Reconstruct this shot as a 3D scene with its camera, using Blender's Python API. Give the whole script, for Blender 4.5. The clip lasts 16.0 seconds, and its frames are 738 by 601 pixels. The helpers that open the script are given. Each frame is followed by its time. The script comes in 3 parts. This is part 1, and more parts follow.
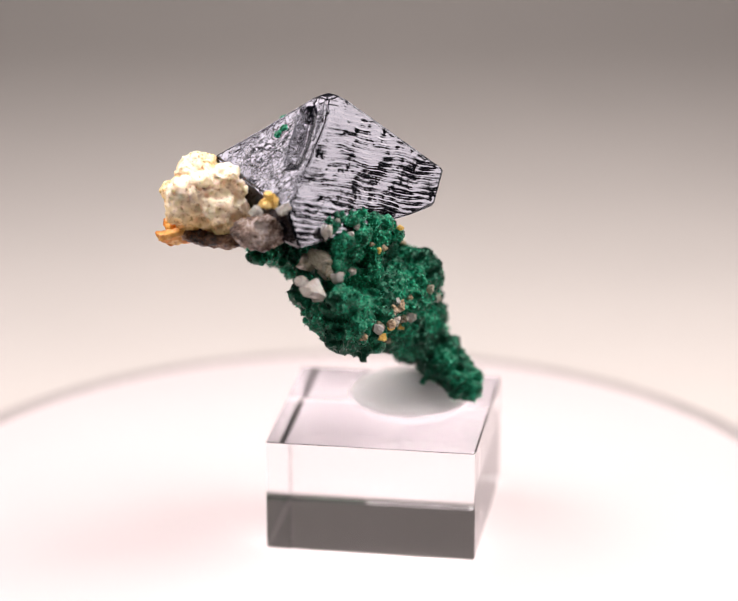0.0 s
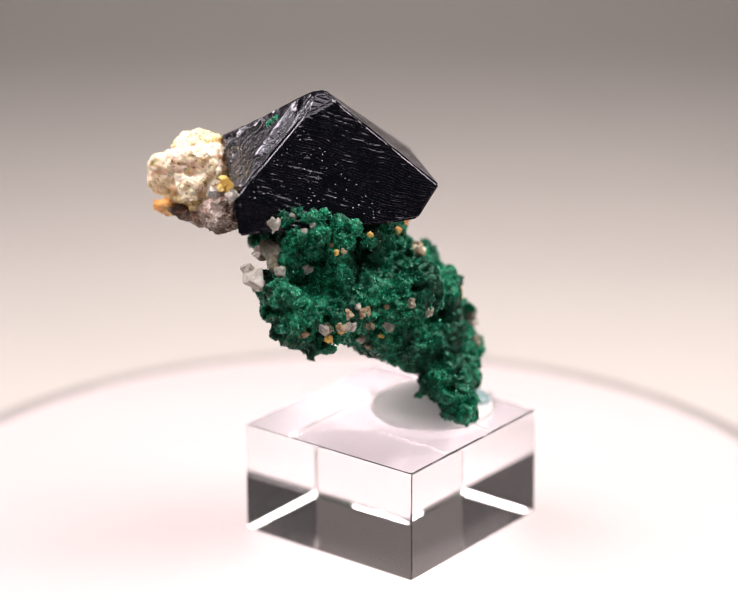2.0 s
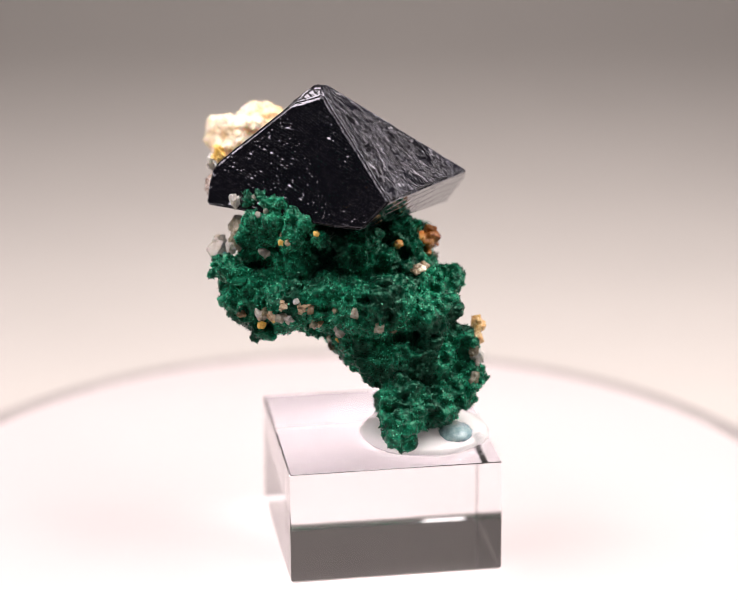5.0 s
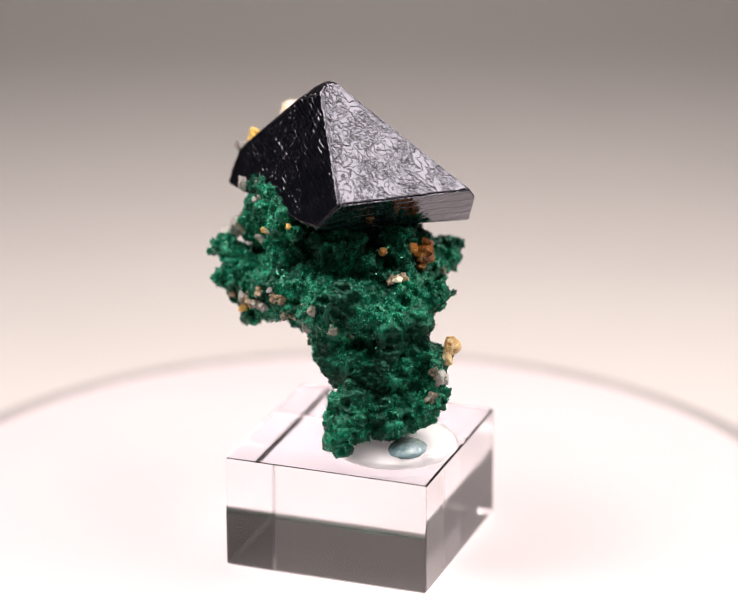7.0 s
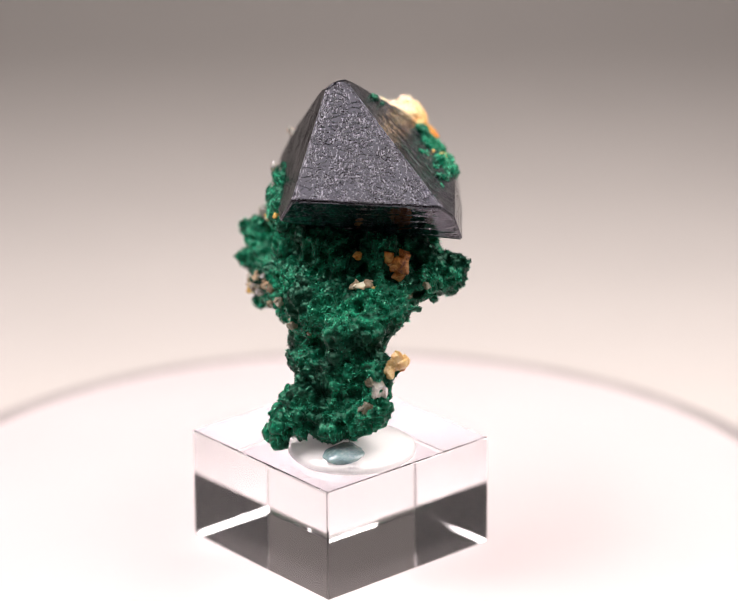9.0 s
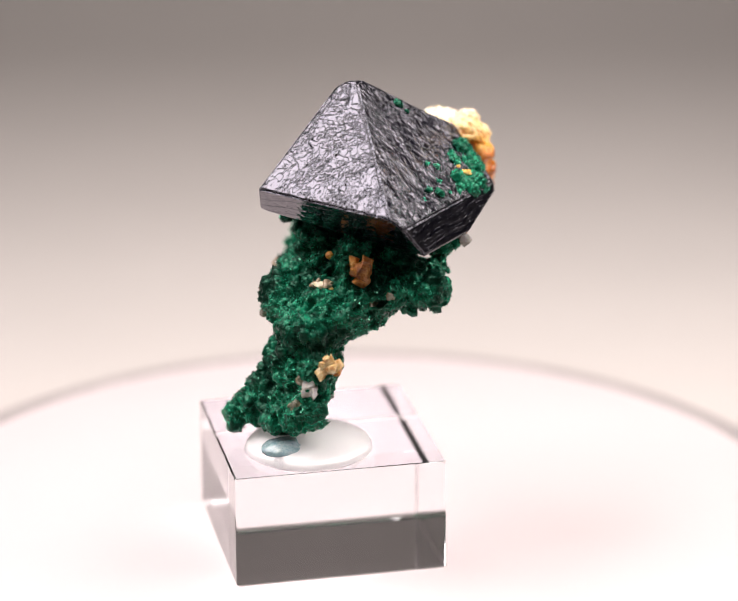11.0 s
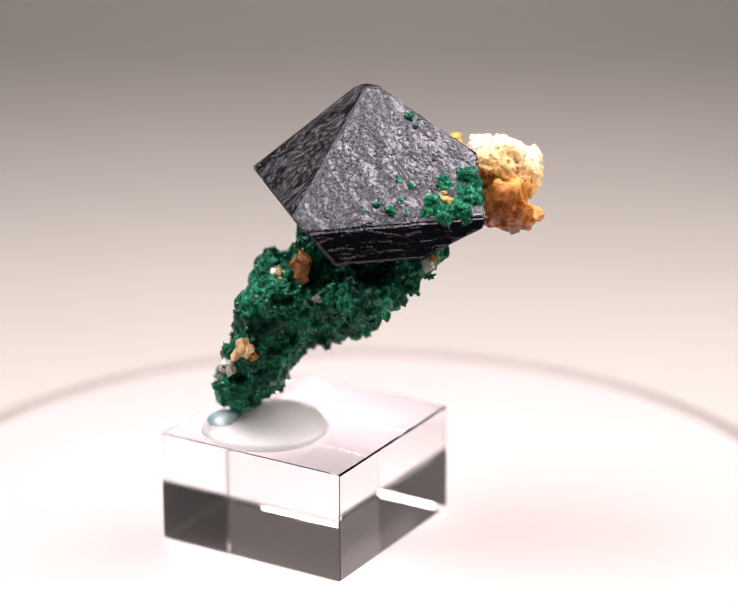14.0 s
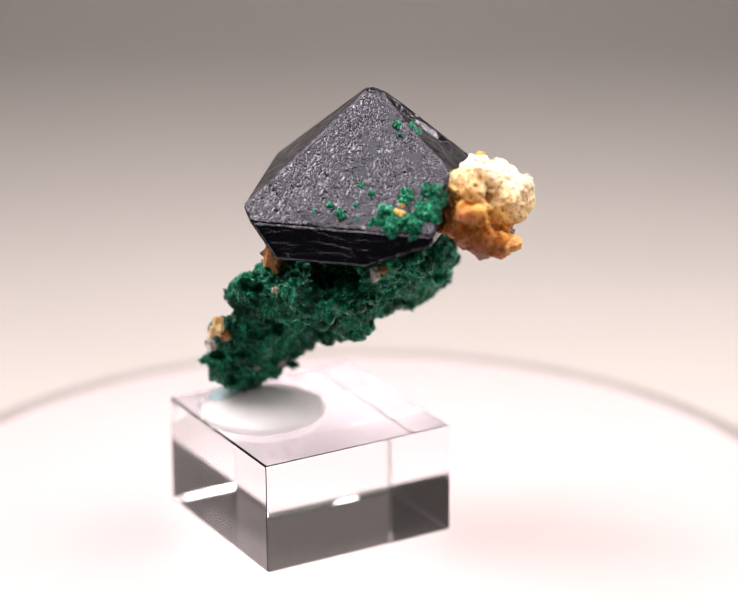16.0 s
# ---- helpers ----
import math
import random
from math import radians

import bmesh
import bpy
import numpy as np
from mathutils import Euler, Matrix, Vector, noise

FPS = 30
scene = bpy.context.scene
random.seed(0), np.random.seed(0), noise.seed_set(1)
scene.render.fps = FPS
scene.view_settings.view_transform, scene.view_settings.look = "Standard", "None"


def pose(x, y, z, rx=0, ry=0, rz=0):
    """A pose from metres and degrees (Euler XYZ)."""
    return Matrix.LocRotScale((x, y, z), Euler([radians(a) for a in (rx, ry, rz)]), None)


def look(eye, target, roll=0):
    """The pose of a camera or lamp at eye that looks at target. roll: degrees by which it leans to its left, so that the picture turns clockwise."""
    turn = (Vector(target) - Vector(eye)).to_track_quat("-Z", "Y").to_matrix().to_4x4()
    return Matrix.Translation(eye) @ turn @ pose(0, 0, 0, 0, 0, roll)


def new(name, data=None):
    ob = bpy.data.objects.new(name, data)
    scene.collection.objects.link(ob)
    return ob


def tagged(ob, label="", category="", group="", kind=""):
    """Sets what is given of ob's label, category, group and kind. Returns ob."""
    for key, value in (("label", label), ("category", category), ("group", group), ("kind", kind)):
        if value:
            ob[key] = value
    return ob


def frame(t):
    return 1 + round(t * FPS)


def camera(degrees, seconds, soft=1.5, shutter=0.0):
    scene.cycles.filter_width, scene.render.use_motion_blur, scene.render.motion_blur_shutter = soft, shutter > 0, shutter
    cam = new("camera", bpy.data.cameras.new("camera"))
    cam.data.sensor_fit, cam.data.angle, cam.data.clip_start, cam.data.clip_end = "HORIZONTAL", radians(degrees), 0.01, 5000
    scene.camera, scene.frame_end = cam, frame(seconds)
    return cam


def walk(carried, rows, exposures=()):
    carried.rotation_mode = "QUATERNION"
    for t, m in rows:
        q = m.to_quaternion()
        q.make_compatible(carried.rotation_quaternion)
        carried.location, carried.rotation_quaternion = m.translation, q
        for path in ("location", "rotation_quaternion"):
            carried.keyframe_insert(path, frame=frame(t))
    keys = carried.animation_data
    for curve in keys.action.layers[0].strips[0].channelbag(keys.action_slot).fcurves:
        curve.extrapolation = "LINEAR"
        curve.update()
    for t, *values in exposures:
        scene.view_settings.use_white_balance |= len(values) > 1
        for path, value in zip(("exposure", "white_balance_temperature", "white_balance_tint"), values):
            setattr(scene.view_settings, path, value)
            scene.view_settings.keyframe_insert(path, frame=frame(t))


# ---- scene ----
cam = camera(13.09, 16.0, soft=0.6)
EYE = Vector((0.00503, -0.35818, 0.16139))
PITCH, YAW = radians(20.32), radians(-0.394)
AHEAD = Vector((math.sin(YAW) * math.cos(PITCH), math.cos(YAW) * math.cos(PITCH), -math.sin(PITCH)))
VIEW = look(EYE, EYE + AHEAD, -0.265)
walk(cam, [(0, VIEW), (16, VIEW)], exposures=[(0, 0.0), (16, 0.0)])
cam.data.dof.use_dof = True
cam.data.dof.focus_distance = 0.373
cam.data.dof.aperture_fstop = 13.0

# ---- light: two soft lamps at the sides, a dim room ----
world = bpy.data.worlds.new("room")
scene.world = world
world.use_nodes = True
world.node_tree.nodes["Background"].inputs["Color"].default_value = (1.0, 0.93, 0.9, 1)
world.node_tree.nodes["Background"].inputs["Strength"].default_value = 0.035


def soft_lamp(name, azimuth, elevation, distance, size, height, watts, colour):
    data = bpy.data.lights.new(name, "AREA")
    data.shape, data.size, data.size_y, data.energy, data.color = "RECTANGLE", size, height, watts, colour
    data.spread = radians(150)
    a, e = radians(azimuth), radians(elevation)
    aim = Vector((0, 0, 0.035))
    lamp = new(name, data)
    lamp.matrix_basis = look(aim + distance * Vector((math.sin(a) * math.cos(e), math.cos(a) * math.cos(e), math.sin(e))), aim)
    return lamp


soft_lamp("soft_lamp", 79, 48, 0.21, 0.15, 0.185, 0.56, (1.0, 0.897, 0.87))
soft_lamp("soft_lamp", -80, 52, 0.21, 0.14, 0.15, 0.53, (1.0, 0.892, 0.88))
soft_lamp("front_lamp", 172, 75, 0.30, 0.30, 0.20, 0.33, (1.0, 0.91, 0.90))


# ---- materials ----
def rgba(c):
    return (*c, 1)


def material(name, rough=0.5, metal=0.0, ior=1.5):
    m = bpy.data.materials.new(name)
    m.use_nodes = True
    b = m.node_tree.nodes["Principled BSDF"]
    b.inputs["Roughness"].default_value = rough
    b.inputs["Metallic"].default_value = metal
    b.inputs["IOR"].default_value = ior
    return m, m.node_tree, b


def add(tree, kind, **values):
    n = tree.nodes.new(kind)
    for k, v in values.items():
        n.inputs[k].default_value = v
    return n


def place(tree, stretch=(1, 1, 1)):
    co = tree.nodes.new("ShaderNodeTexCoord")
    mp = add(tree, "ShaderNodeMapping", Scale=stretch)
    tree.links.new(co.outputs["Object"], mp.inputs["Vector"])
    return mp.outputs["Vector"]


def ramp(tree, value, stops):
    r = tree.nodes.new("ShaderNodeValToRGB")
    while len(r.color_ramp.elements) < len(stops):
        r.color_ramp.elements.new(0.5)
    for e, (at, c) in zip(r.color_ramp.elements, stops):
        e.position, e.color = at, rgba(c)
    tree.links.new(value, r.inputs["Fac"])
    return r.outputs["Color"]


def noise_of(tree, where, scale, detail=4, rough=0.6):
    n = add(tree, "ShaderNodeTexNoise", Scale=scale, Detail=detail, Roughness=rough)
    tree.links.new(where, n.inputs["Vector"])
    return n.outputs["Fac"]


def bump(tree, b, height, strength, distance):
    n = add(tree, "ShaderNodeBump", Strength=strength, Distance=distance)
    tree.links.new(height, n.inputs["Height"])
    tree.links.new(n.outputs["Normal"], b.inputs["Normal"])


def mixed(tree, fac, a, b):
    n = tree.nodes.new("ShaderNodeMix")
    n.data_type = "RGBA"
    for socket, v in ((n.inputs[0], fac), (n.inputs[6], a), (n.inputs[7], b)):
        if isinstance(v, tuple):
            socket.default_value = rgba(v)
        elif isinstance(v, float):
            socket.default_value = v
        else:
            tree.links.new(v, socket)
    return n.outputs[2]


def mineral(name, stops, scale, rough=0.4, ior=1.55, relief=0.0002, clear=0.0, under=0.0):
    """A grainy stone: colour in patches and in grains, with fine relief. Scales are per metre."""
    m, tree, b = material(name, rough, 0, ior)
    where = place(tree)
    big = noise_of(tree, where, scale, 3, 0.55)
    fine = noise_of(tree, where, scale * 7, 4, 0.7)
    add_up = add(tree, "ShaderNodeMath")
    add_up.operation = "MULTIPLY_ADD"
    tree.links.new(fine, add_up.inputs[0])
    add_up.inputs[1].default_value = 0.45
    scaled = add(tree, "ShaderNodeMath")
    scaled.operation = "MULTIPLY"
    tree.links.new(big, scaled.inputs[0])
    scaled.inputs[1].default_value = 0.6
    tree.links.new(scaled.outputs[0], add_up.inputs[2])
    tree.links.new(ramp(tree, add_up.outputs[0], stops), b.inputs["Base Color"])
    b.inputs["Transmission Weight"].default_value = clear
    b.inputs["Subsurface Weight"].default_value = under
    b.inputs["Subsurface Radius"].default_value = (0.0009, 0.0006, 0.0004)
    b.inputs["Subsurface Scale"].default_value = 1.0
    bump(tree, b, fine, 0.6, relief)
    return m


def plain(name, colour, rough, scale=60, vary=0.06, relief=0.0):
    m, tree, b = material(name, rough)
    where = place(tree)
    n = noise_of(tree, where, scale, 5)
    lo = tuple(c * (1 - vary) for c in colour)
    hi = tuple(min(c * (1 + vary), 1) for c in colour)
    tree.links.new(ramp(tree, n, ((0.3, lo), (0.7, hi))), b.inputs["Base Color"])
    if relief:
        bump(tree, b, noise_of(tree, where, scale * 30, 3), 0.3, relief)
    return m


def make_acrylic(name, tint, rough):
    m, tree, b = material(name, rough, 0, 1.49)
    b.inputs["Base Color"].default_value = rgba(tint)
    b.inputs["Transmission Weight"].default_value = 1.0
    return m


def make_azurite(name, scale, wrinkle, depth, rough):
    """Near-black blue, with a net of fine wrinkles between smooth, shining patches."""
    m, tree, b = material(name, rough, 0, 1.78)
    b.inputs["Specular Tint"].default_value = (0.87, 0.87, 1.0, 1)
    where = place(tree, (1, 1, 0.5))
    wide = noise_of(tree, where, 260, 3)
    tree.links.new(ramp(tree, wide, ((0.4, (0.0012, 0.0012, 0.002)), (0.68, (0.002, 0.002, 0.006)), (0.85, (0.006, 0.006, 0.05)))), b.inputs["Base Color"])
    heights = []
    for k, (s, w) in enumerate(((scale, wrinkle), (scale * 1.8, wrinkle * 1.6))):
        n = add(tree, "ShaderNodeTexNoise", Scale=s, Detail=0.5, Roughness=0.5, Distortion=0.9)
        tree.links.new(where, n.inputs["Vector"])
        off = tree.nodes.new("ShaderNodeMath")
        off.operation = "SUBTRACT"
        off.inputs[1].default_value = 0.5
        tree.links.new(n.outputs["Fac"], off.inputs[0])
        flat = tree.nodes.new("ShaderNodeMath")
        flat.operation = "ABSOLUTE"
        tree.links.new(off.outputs[0], flat.inputs[0])
        groove = add(tree, "ShaderNodeMapRange")
        groove.interpolation_type = "SMOOTHSTEP"
        groove.inputs["From Max"].default_value = w
        tree.links.new(flat.outputs[0], groove.inputs["Value"])
        heights.append(groove.outputs["Result"])
    worn = add(tree, "ShaderNodeMapRange")
    for k, v in (("From Min", 0.44), ("From Max", 0.58), ("To Min", 0.08), ("To Max", 0.9)):
        worn.inputs[k].default_value = v
    tree.links.new(noise_of(tree, where, scale * 0.36, 2, 0.6), worn.inputs["Value"])
    both = add(tree, "ShaderNodeMath")
    both.operation = "MULTIPLY_ADD"
    tree.links.new(heights[1], both.inputs[0])
    tree.links.new(worn.outputs["Result"], both.inputs[1])
    tree.links.new(heights[0], both.inputs[2])
    bump(tree, b, both.outputs[0], 1.0, depth)
    return m


def make_stepped_azurite(name, across, bands, depth, least, rough, lean):
    """Near-black blue with fine parallel growth steps, some bold, some faint."""
    m, tree, b = material(name, rough, 0, 1.78)
    b.inputs["Base Color"].default_value = (0.0014, 0.0014, 0.003, 1)
    b.inputs["Specular Tint"].default_value = (0.87, 0.87, 1.0, 1)
    where = place(tree)
    bend = noise_of(tree, where, 210, 3, 0.5)
    total = None
    for waves, weight in bands:
        dot = tree.nodes.new("ShaderNodeVectorMath")
        dot.operation = "DOT_PRODUCT"
        dot.inputs[1].default_value = across * waves
        tree.links.new(where, dot.inputs[0])
        moved = tree.nodes.new("ShaderNodeMath")
        moved.operation = "MULTIPLY_ADD"
        tree.links.new(bend, moved.inputs[0])
        moved.inputs[1].default_value = 3.2
        tree.links.new(dot.outputs["Value"], moved.inputs[2])
        saw = tree.nodes.new("ShaderNodeMath")
        saw.operation = "FRACT"
        tree.links.new(moved.outputs[0], saw.inputs[0])
        patch = add(tree, "ShaderNodeMapRange")
        for k, v in (("From Min", 0.38), ("From Max", 0.66), ("To Min", least * weight), ("To Max", weight)):
            patch.inputs[k].default_value = v
        tree.links.new(noise_of(tree, where, 330 if weight == 1.0 else 620, 2), patch.inputs["Value"])
        tall = tree.nodes.new("ShaderNodeMath")
        tall.operation = "MULTIPLY"
        riser = add(tree, "ShaderNodeMapRange")
        riser.interpolation_type = "SMOOTHSTEP"
        riser.inputs["From Min"].default_value = 0.6
        tree.links.new(saw.outputs[0], riser.inputs["Value"])
        profile = add(tree, "ShaderNodeMath")
        profile.operation = "MULTIPLY_ADD"
        tree.links.new(saw.outputs[0], profile.inputs[0])
        profile.inputs[1].default_value = lean
        tree.links.new(riser.outputs["Result"], profile.inputs[2])
        tree.links.new(profile.outputs[0], tall.inputs[0])
        tree.links.new(patch.outputs["Result"], tall.inputs[1])
        if total is None:
            total = tall.outputs[0]
        else:
            both = tree.nodes.new("ShaderNodeMath")
            both.operation = "ADD"
            tree.links.new(total, both.inputs[0])
            tree.links.new(tall.outputs[0], both.inputs[1])
            total = both.outputs[0]
    bump(tree, b, total, 1.0, depth)
    return m


def make_malachite(name, dark, mid, light, rough, gloss):
    m, tree, b = material(name, rough, 0, 1.6)
    b.inputs["Specular Tint"].default_value = (0.25, 1.0, 0.62, 1)
    b.inputs["Specular IOR Level"].default_value = gloss
    where = place(tree)
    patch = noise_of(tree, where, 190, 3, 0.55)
    grain = noise_of(tree, where, 1500, 3, 0.7)
    if name == "malachite_fibre":
        grain = tree.nodes.new("ShaderNodeNewGeometry").outputs["Random Per Island"]
    base = ramp(tree, grain, ((0.3 if name == "malachite_fibre" else 0.34, dark), (0.55, mid), (0.9 if name == "malachite_fibre" else 0.74, light)))
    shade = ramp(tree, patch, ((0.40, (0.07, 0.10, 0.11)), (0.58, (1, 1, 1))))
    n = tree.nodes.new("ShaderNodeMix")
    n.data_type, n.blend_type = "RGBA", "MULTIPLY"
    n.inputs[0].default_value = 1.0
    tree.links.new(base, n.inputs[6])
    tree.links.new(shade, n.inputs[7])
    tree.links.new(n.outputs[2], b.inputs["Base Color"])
    if name != "malachite_fibre":
        bump(tree, b, grain, 0.8, 0.00025)
    return m


ACRYLIC = make_acrylic("clear_acrylic", (0.95, 0.955, 0.97), 0.0)
# grey tint stands in for the block's missing shade on the platter below
ACRYLIC_UNDERSIDE = make_acrylic("shade_tinted_acrylic", (0.60, 0.60, 0.64), 0.01)
AZURITE = make_azurite("azurite_pitted", 1250, 0.06, 0.00005, 0.03)
AZURITE_SMOOTH = make_azurite("azurite_smooth", 240, 0.03, 0.000008, 0.05)
STEP_ALONG = Vector((0.70, 0.62, -0.33)).normalized()
STEP_ACROSS = Vector((0.714, -0.586, 0.383)).cross(STEP_ALONG).normalized()
AZURITE_STEPPED = make_stepped_azurite("azurite_stepped", -STEP_ACROSS, ((1500, 1.0), (3300, 0.22)), 0.000036, 0.30, 0.10, 0.85)
AZURITE_BAND = make_stepped_azurite("azurite_band", Vector((0.12, -0.1, 1.0)), ((900, 1.0), (2300, 0.3)), 0.00002, 0.02, 0.05, 0.3)
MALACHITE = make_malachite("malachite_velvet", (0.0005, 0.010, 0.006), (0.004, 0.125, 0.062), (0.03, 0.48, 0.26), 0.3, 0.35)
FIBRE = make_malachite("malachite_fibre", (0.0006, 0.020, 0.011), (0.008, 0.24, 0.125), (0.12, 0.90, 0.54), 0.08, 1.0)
def make_feldspar():
    """Cream grains, stained by rust from one end."""
    m, tree, b = material("stained_feldspar", 0.22, 0, 1.54)
    where = place(tree)
    big = noise_of(tree, where, 240, 4, 0.6)
    fine = noise_of(tree, where, 1900, 4, 0.7)
    dot = tree.nodes.new("ShaderNodeVectorMath")
    dot.operation = "DOT_PRODUCT"
    dot.inputs[1].default_value = (-30.0, 72.0, -92.0)
    tree.links.new(where, dot.inputs[0])
    level = add(tree, "ShaderNodeMath")
    level.operation = "MULTIPLY_ADD"
    tree.links.new(big, level.inputs[0])
    level.inputs[1].default_value = 0.55
    tree.links.new(dot.outputs["Value"], level.inputs[2])
    reach = add(tree, "ShaderNodeMapRange")
    reach.inputs["From Min"].default_value = -4.38
    reach.inputs["From Max"].default_value = -3.3
    tree.links.new(level.outputs[0], reach.inputs["Value"])
    stain_and_reflection = ramp(tree, reach.outputs["Result"], ((0.0, (0.90, 0.78, 0.60)), (0.3, (0.90, 0.66, 0.34)), (0.58, (0.86, 0.44, 0.09)), (0.8, (0.58, 0.19, 0.025)), (1.0, (0.22, 0.055, 0.012))))
    specks = ramp(tree, fine, ((0.33, (0.35, 0.22, 0.12)), (0.46, (1, 1, 1))))
    n = tree.nodes.new("ShaderNodeMix")
    n.data_type, n.blend_type = "RGBA", "MULTIPLY"
    n.inputs[0].default_value = 1.0
    tree.links.new(stain_and_reflection, n.inputs[6])
    tree.links.new(specks, n.inputs[7])
    tree.links.new(n.outputs[2], b.inputs["Base Color"])
    b.inputs["Subsurface Weight"].default_value = 0.35
    b.inputs["Subsurface Radius"].default_value = (0.0025, 0.0016, 0.0008)
    b.inputs["Subsurface Scale"].default_value = 1.0
    bump(tree, b, fine, 0.8, 0.0003)
    return m


FELDSPAR = make_feldspar()
CREAM = mineral("cream_feldspar", ((0.30, (0.55, 0.30, 0.10)), (0.40, (0.86, 0.66, 0.38)), (0.55, (0.93, 0.82, 0.62))), 260, 0.4, relief=0.00025, under=0.45)
RUST = mineral("rusty_quartz", ((0.3, (0.14, 0.03, 0.006)), (0.45, (0.52, 0.18, 0.025)), (0.62, (0.82, 0.47, 0.14))), 300, 0.3, relief=0.0003, under=0.4)
BROWN = mineral("brown_matrix", ((0.44, (0.015, 0.006, 0.005)), (0.54, (0.13, 0.05, 0.02)), (0.70, (0.45, 0.30, 0.2))), 420, 0.25, relief=0.0005)
GREY_ROCK = mineral("grey_brown_quartz", ((0.44, (0.05, 0.022, 0.014)), (0.53, (0.28, 0.19, 0.15)), (0.66, (0.74, 0.66, 0.62))), 500, 0.15, relief=0.0004, clear=0.1, under=0.2)
AMBER = mineral("amber_grain", ((0.36, (0.10, 0.025, 0.006)), (0.52, (0.36, 0.12, 0.02)), (0.68, (0.62, 0.30, 0.08))), 700, 0.12, relief=0.0003, under=0.1)
BEIGE = mineral("beige_quartz", ((0.3, (0.20, 0.11, 0.05)), (0.5, (0.46, 0.33, 0.20)), (0.68, (0.72, 0.60, 0.44))), 700, 0.15, relief=0.0004, clear=0.2, under=0.1)
YELLOW = mineral("ochre_grain", ((0.3, (0.45, 0.22, 0.03)), (0.5, (0.75, 0.46, 0.08)), (0.68, (0.85, 0.66, 0.28))), 700, 0.4, relief=0.0003)
HONEY = mineral("honey_quartz", ((0.3, (0.35, 0.15, 0.03)), (0.48, (0.72, 0.45, 0.18)), (0.66, (0.88, 0.72, 0.45))), 800, 0.1, relief=0.0003, under=0.4)
QUARTZ = mineral("milky_quartz", ((0.3, (0.48, 0.42, 0.34)), (0.5, (0.74, 0.70, 0.64)), (0.68, (0.90, 0.88, 0.85))), 700, 0.08, relief=0.0004, clear=0.45, under=0.15)
SMOKY = mineral("smoky_quartz", ((0.3, (0.12, 0.10, 0.05)), (0.5, (0.38, 0.35, 0.24)), (0.68, (0.66, 0.62, 0.52))), 420, 0.06, relief=0.0003, clear=0.5, under=0.2)
WHITE_PLATE = plain("white_plastic", (0.672, 0.612, 0.615), 0.38, 40, 0.012)
PAPER = plain("grey_white_paper", (0.562, 0.536, 0.508), 0.8, 25, 0.02, 0.00003)
RIM_GREY = plain("grey_rubber", (0.32, 0.295, 0.29), 0.6, 200, 0.1)
# colour of the specimen foot's reflection, painted as a solid
TEAL = mineral("teal_reflection", ((0.35, (0.16, 0.30, 0.32)), (0.5, (0.34, 0.50, 0.53)), (0.65, (0.62, 0.74, 0.76))), 300, 0.06, relief=0.00002, clear=0.2, under=0.4)
DARK_PLASTIC = plain("dark_plastic", (0.05, 0.05, 0.05), 0.5)


# ---- building helpers; specimen sizes are given in millimetres ----
MM = 0.001


def part(name, bm, mat, parent=None, label="", smooth=False):
    data = bpy.data.meshes.new(name)
    bm.to_mesh(data)
    bm.free()
    return part_of(name, data, mat, parent, label, smooth)


def part_of(name, data, mat, parent=None, label="", smooth=False):
    for m in (mat if isinstance(mat, (list, tuple)) else [mat]):
        data.materials.append(m)
    data.polygons.foreach_set("use_smooth", [smooth] * len(data.polygons))
    data.update()
    ob = new(name, data)
    if parent:
        ob.parent = parent
    if label:
        tagged(ob, label)
    return ob


def revolve(profile, steps=128):
    """A turned body from (radius, height) in metres, closed at the axis."""
    bm = bmesh.new()
    rings = []
    for r, z in profile:
        if r == 0:
            rings.append([bm.verts.new((0, 0, z))])
        else:
            rings.append([bm.verts.new((r * math.cos(2 * math.pi * k / steps), r * math.sin(2 * math.pi * k / steps), z)) for k in range(steps)])
    for a, b in zip(rings, rings[1:]):
        for k in range(steps):
            quad = [a[k % len(a)], a[(k + 1) % len(a)], b[(k + 1) % len(b)], b[k % len(b)]]
            bm.faces.new(list(dict.fromkeys(quad)))
    bmesh.ops.recalc_face_normals(bm, faces=bm.faces)
    return bm


# ---- setting: a paper sweep under and behind the turntable ----
def paper_sweep():
    bm = bmesh.new()
    outline = [(-1.2, -0.02), (0.28, -0.02)]
    outline += [(0.28 + 0.11 * math.sin(a), 0.09 - 0.11 * math.cos(a)) for a in np.linspace(0.06, math.pi / 2, 24)]
    outline += [(0.39, 0.7)]
    rows = [[bm.verts.new((x, y, z)) for x in (-1.0, -0.5, 0, 0.5, 1.0)] for y, z in outline]
    for a, b in zip(rows, rows[1:]):
        for k in range(4):
            bm.faces.new((a[k], a[k + 1], b[k + 1], b[k]))
    ob = part("backdrop", bm, PAPER, smooth=True)
    thick = ob.modifiers.new("thickness", "SOLIDIFY")
    thick.thickness, thick.offset = 0.0006, -1
    return tagged(ob, "warm grey-white paper sweep curving up behind the turntable", "backdrop", kind="structure")


paper_sweep()

# ---- turntable ----
TURN_START, TURN_RATE = -8.68, -14.4517   # degrees, degrees a second


